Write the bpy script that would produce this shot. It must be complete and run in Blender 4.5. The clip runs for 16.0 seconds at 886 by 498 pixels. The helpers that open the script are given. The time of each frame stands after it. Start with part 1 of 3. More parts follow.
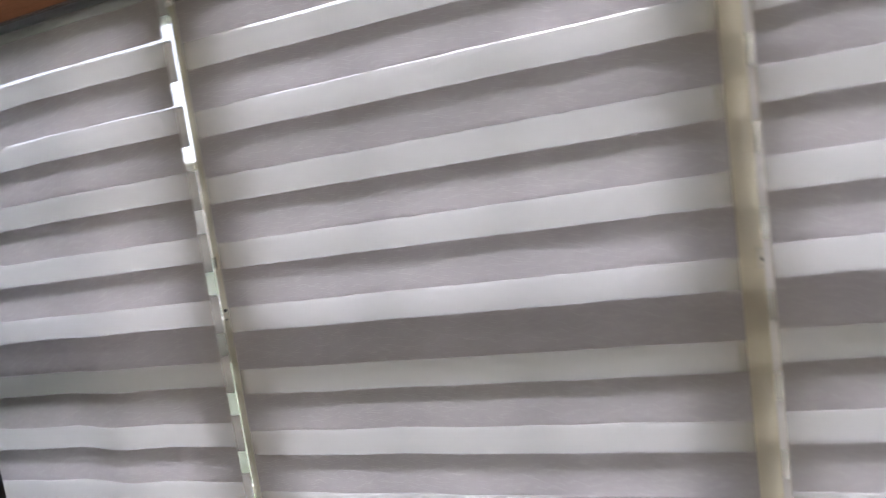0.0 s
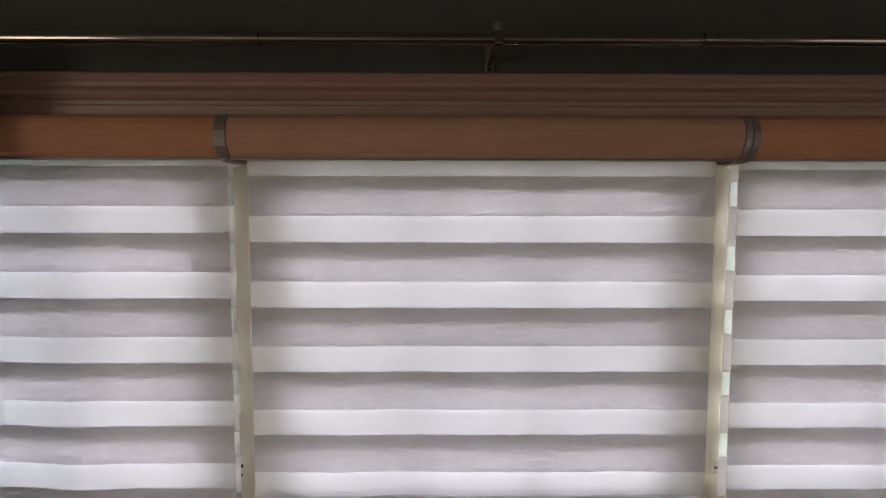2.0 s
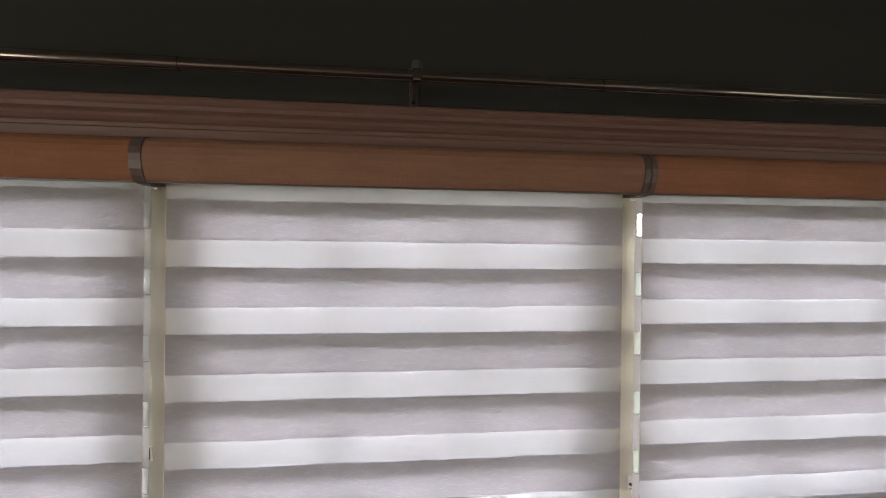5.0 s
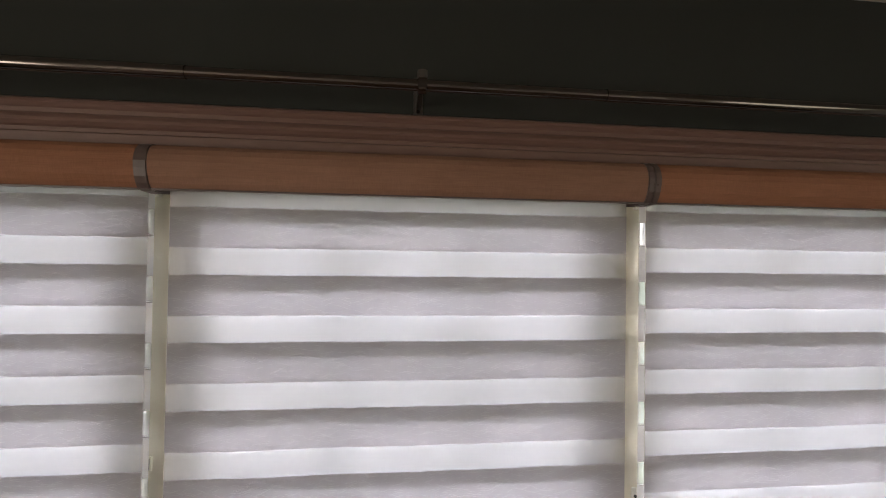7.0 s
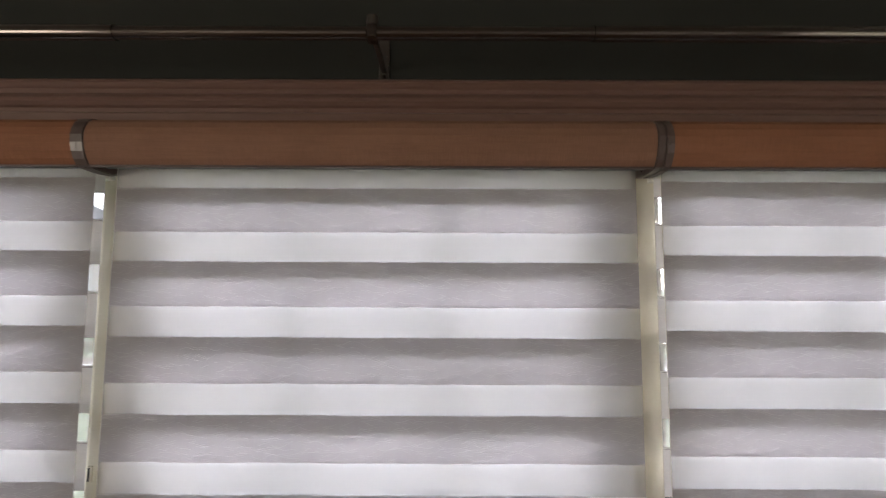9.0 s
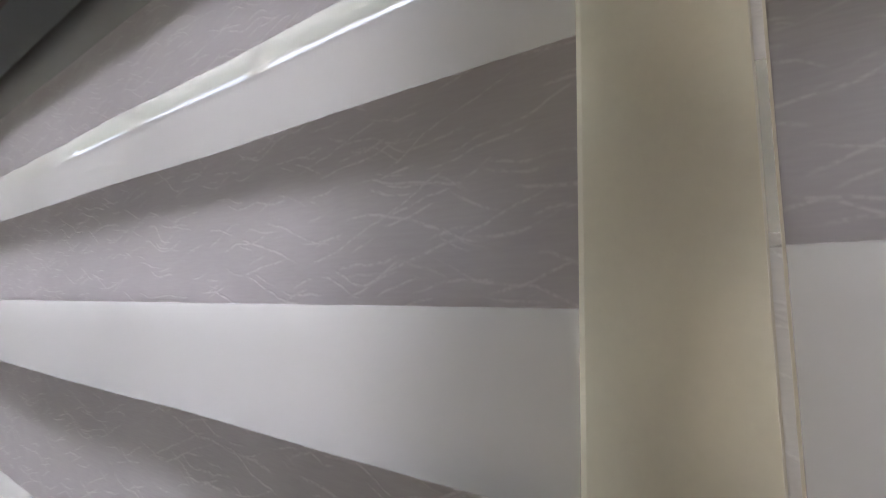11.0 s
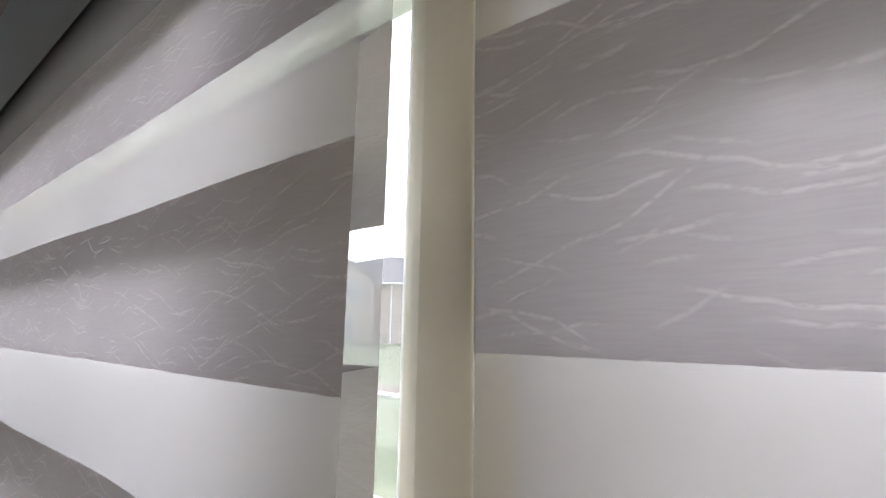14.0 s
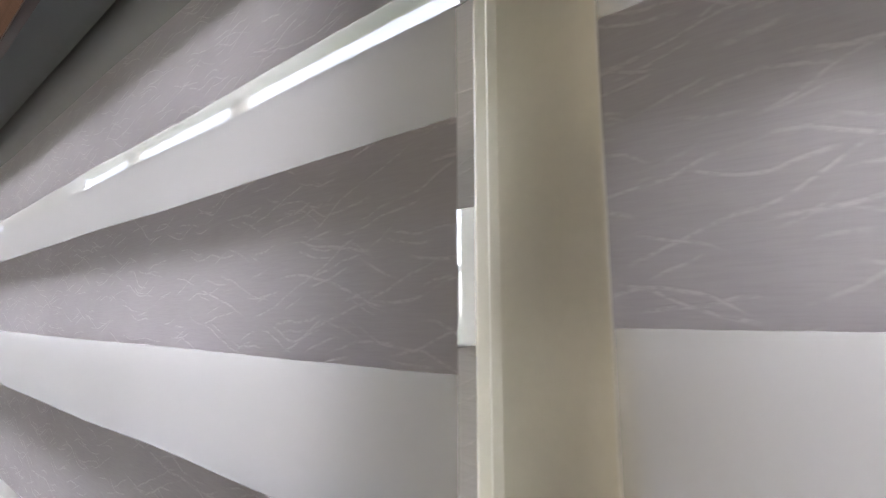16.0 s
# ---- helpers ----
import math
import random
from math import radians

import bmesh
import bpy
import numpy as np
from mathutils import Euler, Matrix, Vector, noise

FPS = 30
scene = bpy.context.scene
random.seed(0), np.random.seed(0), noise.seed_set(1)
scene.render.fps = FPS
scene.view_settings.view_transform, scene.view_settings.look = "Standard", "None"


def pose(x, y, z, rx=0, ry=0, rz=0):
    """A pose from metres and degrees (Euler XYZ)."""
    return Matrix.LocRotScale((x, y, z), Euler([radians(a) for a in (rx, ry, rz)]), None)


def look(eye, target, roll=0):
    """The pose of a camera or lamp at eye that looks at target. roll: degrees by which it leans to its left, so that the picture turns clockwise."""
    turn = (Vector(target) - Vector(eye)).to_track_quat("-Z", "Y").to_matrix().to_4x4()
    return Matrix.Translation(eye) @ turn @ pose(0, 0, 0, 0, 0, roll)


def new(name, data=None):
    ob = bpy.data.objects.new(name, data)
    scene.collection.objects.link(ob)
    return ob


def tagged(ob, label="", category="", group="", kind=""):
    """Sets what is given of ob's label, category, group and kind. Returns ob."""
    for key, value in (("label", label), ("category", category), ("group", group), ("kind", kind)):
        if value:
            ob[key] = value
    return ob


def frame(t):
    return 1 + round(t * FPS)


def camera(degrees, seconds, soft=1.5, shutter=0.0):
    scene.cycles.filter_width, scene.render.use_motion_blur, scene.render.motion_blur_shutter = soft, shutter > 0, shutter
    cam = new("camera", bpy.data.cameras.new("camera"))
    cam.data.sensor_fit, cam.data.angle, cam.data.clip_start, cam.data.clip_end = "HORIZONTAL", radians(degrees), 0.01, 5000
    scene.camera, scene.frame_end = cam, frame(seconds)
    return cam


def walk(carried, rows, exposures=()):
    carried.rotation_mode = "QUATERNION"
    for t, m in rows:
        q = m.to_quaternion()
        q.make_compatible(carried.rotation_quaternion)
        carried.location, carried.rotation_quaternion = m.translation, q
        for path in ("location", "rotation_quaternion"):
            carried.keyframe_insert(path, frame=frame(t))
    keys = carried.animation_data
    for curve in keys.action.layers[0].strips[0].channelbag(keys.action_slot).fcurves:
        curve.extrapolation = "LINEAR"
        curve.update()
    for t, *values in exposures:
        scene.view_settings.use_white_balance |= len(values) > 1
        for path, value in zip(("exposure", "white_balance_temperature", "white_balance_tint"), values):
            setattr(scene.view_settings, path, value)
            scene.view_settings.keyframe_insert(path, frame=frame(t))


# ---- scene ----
cam = camera(88.7, 16.0, soft=0.95, shutter=0.5)
PATH = [
    (0, (0.63, -0.739, -0.454), (0.139, 1.194, -0.606), -8.0),
    (0.3, (0.522, -0.732, -0.403), (0.062, 1.209, -0.554), -2.2),
    (0.5, (0.451, -0.705, -0.321), (0.113, 1.26, -0.475), -0.8),
    (1, (0.382, -0.74, -0.117), (0.286, 1.249, -0.306), 0.1),
    (1.5, (0.369, -0.83, -0.085), (0.345, 1.164, -0.245), -0.4),
    (2, (0.362, -0.859, -0.085), (0.373, 1.138, -0.207), 0.1),
    (2.5, (0.386, -0.875, -0.084), (0.435, 1.123, -0.151), 0.5),
    (3, (0.401, -0.883, -0.087), (0.496, 1.115, -0.125), 0.8),
    (3.5, (0.413, -0.89, -0.087), (0.568, 1.104, -0.113), 0.8),
    (4, (0.417, -0.888, -0.083), (0.62, 1.101, -0.107), 0.7),
    (6.5, (0.412, -0.879, -0.085), (0.634, 1.108, -0.057), 0.6),
    (7, (0.407, -0.88, -0.085), (0.628, 1.107, -0.052), 0.8),
    (7.5, (0.416, -0.879, -0.091), (0.632, 1.109, -0.049), 0.8),
    (8, (0.423, -0.879, -0.093), (0.632, 1.109, -0.034), 0.7),
    (10.3, (0.839, -0.293, -0.268), (0.165, 1.558, 0.074), 0.5),
    (10.5, (0.878, -0.207, -0.228), (0.079, 1.59, 0.133), 0.8),
    (10.7, (0.913, -0.156, -0.219), (-0.018, 1.571, 0.166), 1.9),
    (11, (0.918, -0.114, -0.204), (-0.198, 1.517, 0.105), 2.0),
    (11.5, (0.951, -0.116, -0.197), (-0.233, 1.47, 0.093), 1.8),
    (12, (0.975, -0.116, -0.195), (-0.216, 1.465, 0.091), 1.2),
    (12.5, (0.9803, -0.1166, -0.1921), (-0.2055, 1.4646, 0.1131), 0.66),
    (13, (0.9596, -0.0980, -0.2010), (-0.2145, 1.4814, 0.1552), 1.06),
    (13.5, (0.9640, -0.0798, -0.1802), (-0.2198, 1.4934, 0.1709), 1.20),
    (14, (0.9792, -0.0852, -0.1820), (-0.2010, 1.4896, 0.1747), 0.93),
    (14.5, (0.988, -0.087, -0.183), (-0.206, 1.48, 0.163), 1.1),
    (15, (0.9871, -0.0898, -0.1887), (-0.2380, 1.4482, 0.1771), 1.51),
    (15.5, (0.9799, -0.0927, -0.1879), (-0.2529, 1.4424, 0.1641), 1.63),
    (16, (0.9555, -0.1046, -0.1836), (-0.2340, 1.4771, 0.1045), 0.0),
]
EXPOSURES = [(t, stops, 6100, 15.4) for t, stops in ((0.0, 3.78), (0.5, 3.82), (1.0, 3.73), (1.6, 4.07), (3.5, 4.17), (8.2, 4.15), (10.3, 3.91), (11.0, 3.75), (12.0, 3.95), (13.0, 3.99), (16.0, 3.97))]
walk(cam, [(t, look(eye, target, roll)) for t, eye, target, roll in PATH], EXPOSURES)

# ---- light: bright overcast day outside, two added fill lamps in the room ----
SUN_HEIGHT, SUN_TURN = radians(31), radians(8)
world = bpy.data.worlds.new("overcast_sky")
scene.world = world
world.use_nodes = True
wn = world.node_tree.nodes
wl = world.node_tree.links
sky = wn.new("ShaderNodeTexSky")
sky.sky_type = "NISHITA"
sky.sun_disc = False
sky.sun_elevation, sky.sun_rotation = SUN_HEIGHT, SUN_TURN
sky.dust_density, sky.air_density = 2.0, 1.0
wn["Background"].inputs["Strength"].default_value = 0.077
cloud = wn.new("ShaderNodeHueSaturation")
cloud.inputs["Saturation"].default_value = 0.35
wl.new(sky.outputs["Color"], cloud.inputs["Color"])
wl.new(cloud.outputs["Color"], wn["Background"].inputs["Color"])

sun = new("sun", bpy.data.lights.new("sun", "SUN"))
sun.data.energy, sun.data.angle, sun.data.color = 0.21, radians(60), (1.0, 0.97, 0.93)
sun_way = Vector((math.sin(SUN_TURN) * math.cos(SUN_HEIGHT), math.cos(SUN_TURN) * math.cos(SUN_HEIGHT), math.sin(SUN_HEIGHT)))
sun.matrix_world = look(sun_way * 50, (0, 0, 0))


def fill_light(x, face, watts):
    """An added warm area lamp at a side wall, standing in for unseen room light."""
    lamp = new("side_fill_light", bpy.data.lights.new("side_fill_light", "AREA"))
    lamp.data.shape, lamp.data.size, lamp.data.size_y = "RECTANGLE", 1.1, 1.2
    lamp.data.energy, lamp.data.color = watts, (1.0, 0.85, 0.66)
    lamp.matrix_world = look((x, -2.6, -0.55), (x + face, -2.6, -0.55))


fill_light(-2.30, 1, 2.6)
fill_light(3.30, -1, 0.52)


# ---- materials ----
class Nodes:
    """Short hand for a node material."""

    def __init__(self, name):
        self.mat = bpy.data.materials.new(name)
        self.mat.use_nodes = True
        self.tree = self.mat.node_tree
        self.tree.nodes.clear()
        self.out = self.tree.nodes.new("ShaderNodeOutputMaterial")

    def add(self, kind, settings=None, **inputs):
        node = self.tree.nodes.new("ShaderNode" + kind)
        for key, value in (settings or {}).items():
            if key == "operation":
                node.operation = value
            elif key == "data_type":
                node.data_type = value
            elif key == "blend_type":
                node.blend_type = value
            elif key == "bands_direction":
                node.bands_direction = value
        for key, value in inputs.items():
            sock = node.inputs[int(key[1:])] if key[0] == "i" and key[1:].isdigit() else node.inputs[key.replace("_", " ")]
            if isinstance(value, bpy.types.NodeSocket):
                self.tree.links.new(value, sock)
            else:
                sock.default_value = value
        return node

    def math(self, op, a, b=0.0, c=0.0):
        return self.add("Math", {"operation": op}, i0=a, i1=b, i2=c).outputs[0]

    def mix(self, fac, a, b):
        node = self.add("MixRGB", None, i0=fac, i1=a, i2=b)
        return node.outputs[0]

    def ramp(self, value, low, high, to_low=0.0, to_high=1.0):
        return self.add("MapRange", None, i0=value, i1=low, i2=high, i3=to_low, i4=to_high).outputs[0]

    def noise(self, vector, scale, detail=3.0, rough=0.55):
        return self.add("TexNoise", None, Vector=vector, Scale=scale, Detail=detail, Roughness=rough).outputs["Fac"]

    def coords(self, stretch=(1, 1, 1), vary=True):
        tc = self.add("TexCoord").outputs["Object"]
        if vary:
            rnd = self.add("ObjectInfo").outputs["Random"]
            tc = self.add("VectorMath", {"operation": "ADD"}, i0=tc, i1=self.add("CombineXYZ", None, X=self.math("MULTIPLY", rnd, 7.3), Y=self.math("MULTIPLY", rnd, 3.1)).outputs[0]).outputs[0]
        return self.add("Mapping", None, Vector=tc, Scale=stretch).outputs[0]

    def bump(self, height, strength, distance=0.001):
        return self.add("Bump", None, Strength=strength, Distance=distance, Height=height).outputs[0]

    def finish(self, shader):
        self.tree.links.new(shader, self.out.inputs["Surface"])
        return self.mat


def rgba(c):
    return (c[0], c[1], c[2], 1.0)


def plain(name, color, rough=0.6, vary=0.12, scale=30.0, grain=400.0, bump=0.15, stretch=(1, 1, 1), metal=0.0, spec=0.5):
    """A painted, stained or cast surface: broad stains, fine grain and relief."""
    n = Nodes(name)
    co = n.coords(stretch)
    broad, fine = n.noise(co, scale, 4.0), n.noise(co, grain, 2.0)
    fac = n.math("ADD", n.math("MULTIPLY", broad, 0.7), n.math("MULTIPLY", fine, 0.3))
    dark = rgba([v * (1 - vary) for v in color])
    light = rgba([min(1, v * (1 + vary)) for v in color])
    col = n.mix(n.ramp(fac, 0.3, 0.7), dark, light)
    shader = n.add("BsdfPrincipled", None, Base_Color=col, Metallic=metal,
                   Roughness=n.ramp(broad, 0.3, 0.7, max(0.02, rough - 0.08), min(1, rough + 0.08)),
                   Normal=n.bump(fine, bump, 0.0006))
    shader.inputs["Specular IOR Level"].default_value = spec
    return n.finish(shader.outputs[0])


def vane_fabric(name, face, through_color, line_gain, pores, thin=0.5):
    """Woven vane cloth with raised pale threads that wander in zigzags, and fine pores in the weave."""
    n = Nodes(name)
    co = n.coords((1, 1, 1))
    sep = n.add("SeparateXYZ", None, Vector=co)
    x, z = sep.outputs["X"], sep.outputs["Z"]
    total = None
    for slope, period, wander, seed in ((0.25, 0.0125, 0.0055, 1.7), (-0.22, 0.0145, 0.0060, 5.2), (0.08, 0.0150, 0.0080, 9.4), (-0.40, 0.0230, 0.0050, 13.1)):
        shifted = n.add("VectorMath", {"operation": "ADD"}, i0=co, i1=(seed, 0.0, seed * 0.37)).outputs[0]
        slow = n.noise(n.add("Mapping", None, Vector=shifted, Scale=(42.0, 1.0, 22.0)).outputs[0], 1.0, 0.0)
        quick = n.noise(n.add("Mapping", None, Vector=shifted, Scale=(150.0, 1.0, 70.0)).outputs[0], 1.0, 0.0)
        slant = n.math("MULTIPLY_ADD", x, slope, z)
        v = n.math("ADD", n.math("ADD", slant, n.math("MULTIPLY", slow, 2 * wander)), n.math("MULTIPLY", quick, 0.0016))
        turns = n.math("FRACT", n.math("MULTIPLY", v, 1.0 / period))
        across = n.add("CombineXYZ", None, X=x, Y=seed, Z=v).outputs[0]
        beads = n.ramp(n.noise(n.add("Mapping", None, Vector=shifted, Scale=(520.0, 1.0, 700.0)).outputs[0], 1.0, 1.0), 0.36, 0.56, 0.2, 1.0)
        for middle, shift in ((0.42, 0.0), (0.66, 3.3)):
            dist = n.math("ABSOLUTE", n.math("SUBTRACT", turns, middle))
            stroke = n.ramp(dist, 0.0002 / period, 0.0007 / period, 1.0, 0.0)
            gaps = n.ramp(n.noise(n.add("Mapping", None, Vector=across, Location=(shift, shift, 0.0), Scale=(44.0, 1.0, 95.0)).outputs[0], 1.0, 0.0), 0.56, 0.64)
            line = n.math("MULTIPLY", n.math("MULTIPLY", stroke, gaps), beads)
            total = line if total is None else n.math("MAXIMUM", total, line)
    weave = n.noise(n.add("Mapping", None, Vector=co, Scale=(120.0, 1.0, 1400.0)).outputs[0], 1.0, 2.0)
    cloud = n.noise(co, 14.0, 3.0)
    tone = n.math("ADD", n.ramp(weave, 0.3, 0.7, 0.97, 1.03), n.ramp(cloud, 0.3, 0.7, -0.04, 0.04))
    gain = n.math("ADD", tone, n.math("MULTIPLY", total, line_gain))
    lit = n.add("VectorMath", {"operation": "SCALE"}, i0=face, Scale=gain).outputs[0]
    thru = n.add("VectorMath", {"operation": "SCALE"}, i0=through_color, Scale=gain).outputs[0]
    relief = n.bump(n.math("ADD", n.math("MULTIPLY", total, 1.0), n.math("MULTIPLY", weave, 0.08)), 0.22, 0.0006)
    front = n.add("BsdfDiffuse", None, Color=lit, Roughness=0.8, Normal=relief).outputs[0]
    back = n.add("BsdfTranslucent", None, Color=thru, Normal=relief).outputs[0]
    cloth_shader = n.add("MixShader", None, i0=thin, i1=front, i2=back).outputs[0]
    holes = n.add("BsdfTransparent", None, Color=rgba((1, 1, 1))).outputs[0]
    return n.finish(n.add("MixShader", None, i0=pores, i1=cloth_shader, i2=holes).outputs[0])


def sheer_fabric(name):
    """Fine open voile: mostly clear between pale threads."""
    n = Nodes(name)
    threads = n.add("MixShader", None, i0=0.8, i1=n.add("BsdfDiffuse", None, Color=rgba((0.7, 0.7, 0.71))).outputs[0],
                    i2=n.add("BsdfTranslucent", None, Color=rgba((0.45, 0.45, 0.455))).outputs[0]).outputs[0]
    return n.finish(n.add("MixShader", None, i0=0.6, i1=threads, i2=n.add("BsdfTransparent", None, Color=rgba((1, 1, 1))).outputs[0]).outputs[0])


def insect_screen(name):
    """Fine aluminium wire mesh, with outdoor haze put into it as a translucent veil."""
    n = Nodes(name)
    sep = n.add("SeparateXYZ", None, Vector=n.coords((1, 1, 1), False))
    wires = None
    for axis in ("X", "Z"):
        d = n.math("FRACT", n.math("MULTIPLY", sep.outputs[axis], 1 / 0.0016))
        w = n.math("LESS_THAN", d, 0.17)
        wires = w if wires is None else n.math("MAXIMUM", wires, w)
    wire = n.add("MixShader", None, i0=0.5, i1=n.add("BsdfDiffuse", None, Color=rgba((0.2, 0.2, 0.2))).outputs[0],
                 i2=n.add("BsdfTranslucent", None, Color=rgba((0.14, 0.14, 0.14))).outputs[0]).outputs[0]
    # The flat 0.2 cover between the wires stands in for glare over the view.
    wires = n.math("MULTIPLY_ADD", wires, 0.14, 0.2)
    return n.finish(n.add("MixShader", None, i0=wires, i1=n.add("BsdfTransparent", None, Color=rgba((1, 1, 1))).outputs[0], i2=wire).outputs[0])


def clear_glass(name):
    n = Nodes(name)
    gloss = n.add("BsdfGlossy", None, Color=rgba((1, 1, 1)), Roughness=0.02).outputs[0]
    clear = n.add("BsdfTransparent", None, Color=rgba((0.96, 0.965, 0.962))).outputs[0]
    return n.finish(n.add("MixShader", None, i0=0.04, i1=clear, i2=gloss).outputs[0])


def wood(name, color, rough=0.45):
    """Dark stained timber, grain along x."""
    n = Nodes(name)
    co = n.coords((3.0, 40.0, 40.0))
    grain = n.noise(co, 4.0, 5.0, 0.65)
    pores = n.noise(co, 26.0, 2.0)
    col = n.mix(n.ramp(grain, 0.32, 0.68), rgba([v * 0.9 for v in color]), rgba([v * 1.09 for v in color]))
    shader = n.add("BsdfPrincipled", None, Base_Color=col, Roughness=n.ramp(pores, 0.3, 0.7, rough - 0.07, rough + 0.1), Normal=n.bump(pores, 0.2, 0.0005))
    return n.finish(shader.outputs[0])


def wrapped_fascia(name, color):
    """Fascia wrapped in a woven brown cloth, threads both ways."""
    n = Nodes(name)
    co = n.coords((1, 1, 1))
    across = n.noise(n.add("Mapping", None, Vector=co, Scale=(25.0, 900.0, 900.0)).outputs[0], 1.0, 2.0)
    along = n.noise(n.add("Mapping", None, Vector=co, Scale=(1300.0, 60.0, 60.0)).outputs[0], 1.0, 2.0)
    broad = n.noise(co, 7.0, 3.0)
    fac = n.math("ADD", n.math("MULTIPLY", n.math("ADD", across, along), 0.35), n.math("MULTIPLY", broad, 0.3))
    col = n.mix(n.ramp(fac, 0.38, 0.62), rgba([v * 0.86 for v in color]), rgba([v * 1.14 for v in color]))
    shader = n.add("BsdfPrincipled", None, Base_Color=col, Roughness=0.7, Normal=n.bump(fac, 0.25, 0.0005))
    shader.inputs["Specular IOR Level"].default_value = 0.12
    return n.finish(shader.outputs[0])


def siding(name, color, pitch=0.11):
    """Lapped boards: fine horizontal joints on a painted wall."""
    n = Nodes(name)
    co = n.coords((1, 1, 1), False)
    z = n.add("SeparateXYZ", None, Vector=co).outputs["Z"]
    lap = n.math("FRACT", n.math("MULTIPLY", z, 1 / pitch))
    stain = n.noise(co, 0.8, 4.0)
    col = n.mix(n.ramp(stain, 0.3, 0.7), rgba([v * 0.92 for v in color]), rgba([min(1, v * 1.06) for v in color]))
    shader = n.add("BsdfPrincipled", None, Base_Color=col, Roughness=0.75, Normal=n.bump(lap, 0.6, 0.02))
    return n.finish(shader.outputs[0])


def grass_ground(name):
    n = Nodes(name)
    co = n.coords((1, 1, 1), False)
    broad, mid, fine = n.noise(co, 0.15, 4.0), n.noise(co, 2.0, 3.0), n.noise(co, 30.0, 2.0)
    fac = n.math("ADD", n.math("MULTIPLY", broad, 0.4), n.math("ADD", n.math("MULTIPLY", mid, 0.3), n.math("MULTIPLY", fine, 0.3)))
    col = n.mix(n.ramp(fac, 0.35, 0.65), rgba((0.085, 0.112, 0.046)), rgba((0.145, 0.178, 0.08)))
    shader = n.add("BsdfPrincipled", None, Base_Color=col, Roughness=0.9, Normal=n.bump(fine, 0.6, 0.03))
    return n.finish(shader.outputs[0])


# One looped cloth; the back copy is lightened to brighten the white bands.
FRONT_VANE = vane_fabric("vane_cloth_darker_front", (0.35, 0.333, 0.333), (0.428, 0.412, 0.440), 0.22, 0.005, 0.35)
BACK_VANE = vane_fabric("vane_cloth_lightened_back", (0.84, 0.835, 0.835), (0.575, 0.582, 0.616), 0.04, 0.0, 0.25)
SHEER = sheer_fabric("voile")
# Same wrap in two tones; the side copy's orange carries lens colour shading.
FASCIA = wrapped_fascia("lens_warmed_woven_wrap", (0.23, 0.108, 0.062))
FASCIA_DULL = wrapped_fascia("dull_brown_woven_wrap", (0.212, 0.118, 0.08))
CAP = plain("taupe_plastic", (0.08, 0.057, 0.052), 0.35, 0.08)
CASSETTE = plain("grey_aluminium", (0.14, 0.155, 0.165), 0.5, 0.06, 4.0, 300.0, 0.05)
TUBE = plain("rolled_grey_cloth", (0.36, 0.35, 0.36), 0.8, 0.08, stretch=(1, 8, 8))
PALE_PLASTIC = plain("pale_plastic", (0.72, 0.70, 0.64), 0.35, 0.05)
VINYL = plain("cream_vinyl", (0.70, 0.66, 0.535), 0.42, 0.05, 6.0, 260.0, 0.06)
SASH = plain("white_vinyl_sash", (0.86, 0.86, 0.81), 0.4, 0.04, 6.0, 260.0, 0.05)
MUNTIN = plain("cream_grille_bar", (0.70, 0.67, 0.56), 0.4, 0.05)
GLASS = clear_glass("window_glass")
SCREEN = insect_screen("hazy_insect_mesh")
CASING = wood("dark_stained_wood", (0.134, 0.077, 0.062))
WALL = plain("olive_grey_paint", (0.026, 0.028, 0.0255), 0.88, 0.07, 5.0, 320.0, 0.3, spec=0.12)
# Unseen walls, set pale so that they throw light back onto the mullions.
ROOM_WALL = plain("pale_bounce_paint", (0.70, 0.67, 0.60), 0.75, 0.06, 3.0, 300.0, 0.3)
CEIL = plain("ceiling_paint", (0.5, 0.48, 0.44), 0.85, 0.05, 6.0, 220.0, 0.5)
FLOOR = wood("brown_floor_boards", (0.17, 0.10, 0.06), 0.4)
ROD = plain("dark_bronze", (0.09, 0.079, 0.073), 0.14, 0.03, 0.4, 500.0, 0.0, metal=1.0)
BRACKET = plain("dark_bracket_paint", (0.035, 0.03, 0.026), 0.45, 0.1)
CURTAIN = plain("black_brown_curtain_cloth", (0.02, 0.017, 0.016), 0.9, 0.3, 20.0, 700.0, 0.4)
SCREW = plain("dark_screw", (0.03, 0.03, 0.03), 0.4, 0.1)
LAWN = grass_ground("lawn")
CONCRETE = plain("pale_concrete", (0.55, 0.53, 0.50), 0.85, 0.08, 2.0, 60.0, 0.4)
MULCH = plain("brown_mulch", (0.12, 0.085, 0.06), 0.95, 0.35, 6.0, 60.0, 0.8)
SIDING = siding("cream_siding", (0.52, 0.44, 0.37))
SHINGLES = siding("grey_shingles", (0.115, 0.11, 0.108), 0.2)
WHITE_TRIM = plain("white_house_trim", (0.78, 0.77, 0.74), 0.6, 0.05)
# Pane grey is raised so that reflected sky sits in the base colour.
HOUSE_PANE = plain("house_glass_sky_tinted", (0.19, 0.2, 0.205), 0.12, 0.1)
BARK = plain("pale_bark", (0.34, 0.31, 0.27), 0.9, 0.3, 20.0, 120.0, 0.8)
LEAF = plain("leaf", (0.07, 0.12, 0.035), 0.6, 0.3, 6.0, 60.0, 0.2)


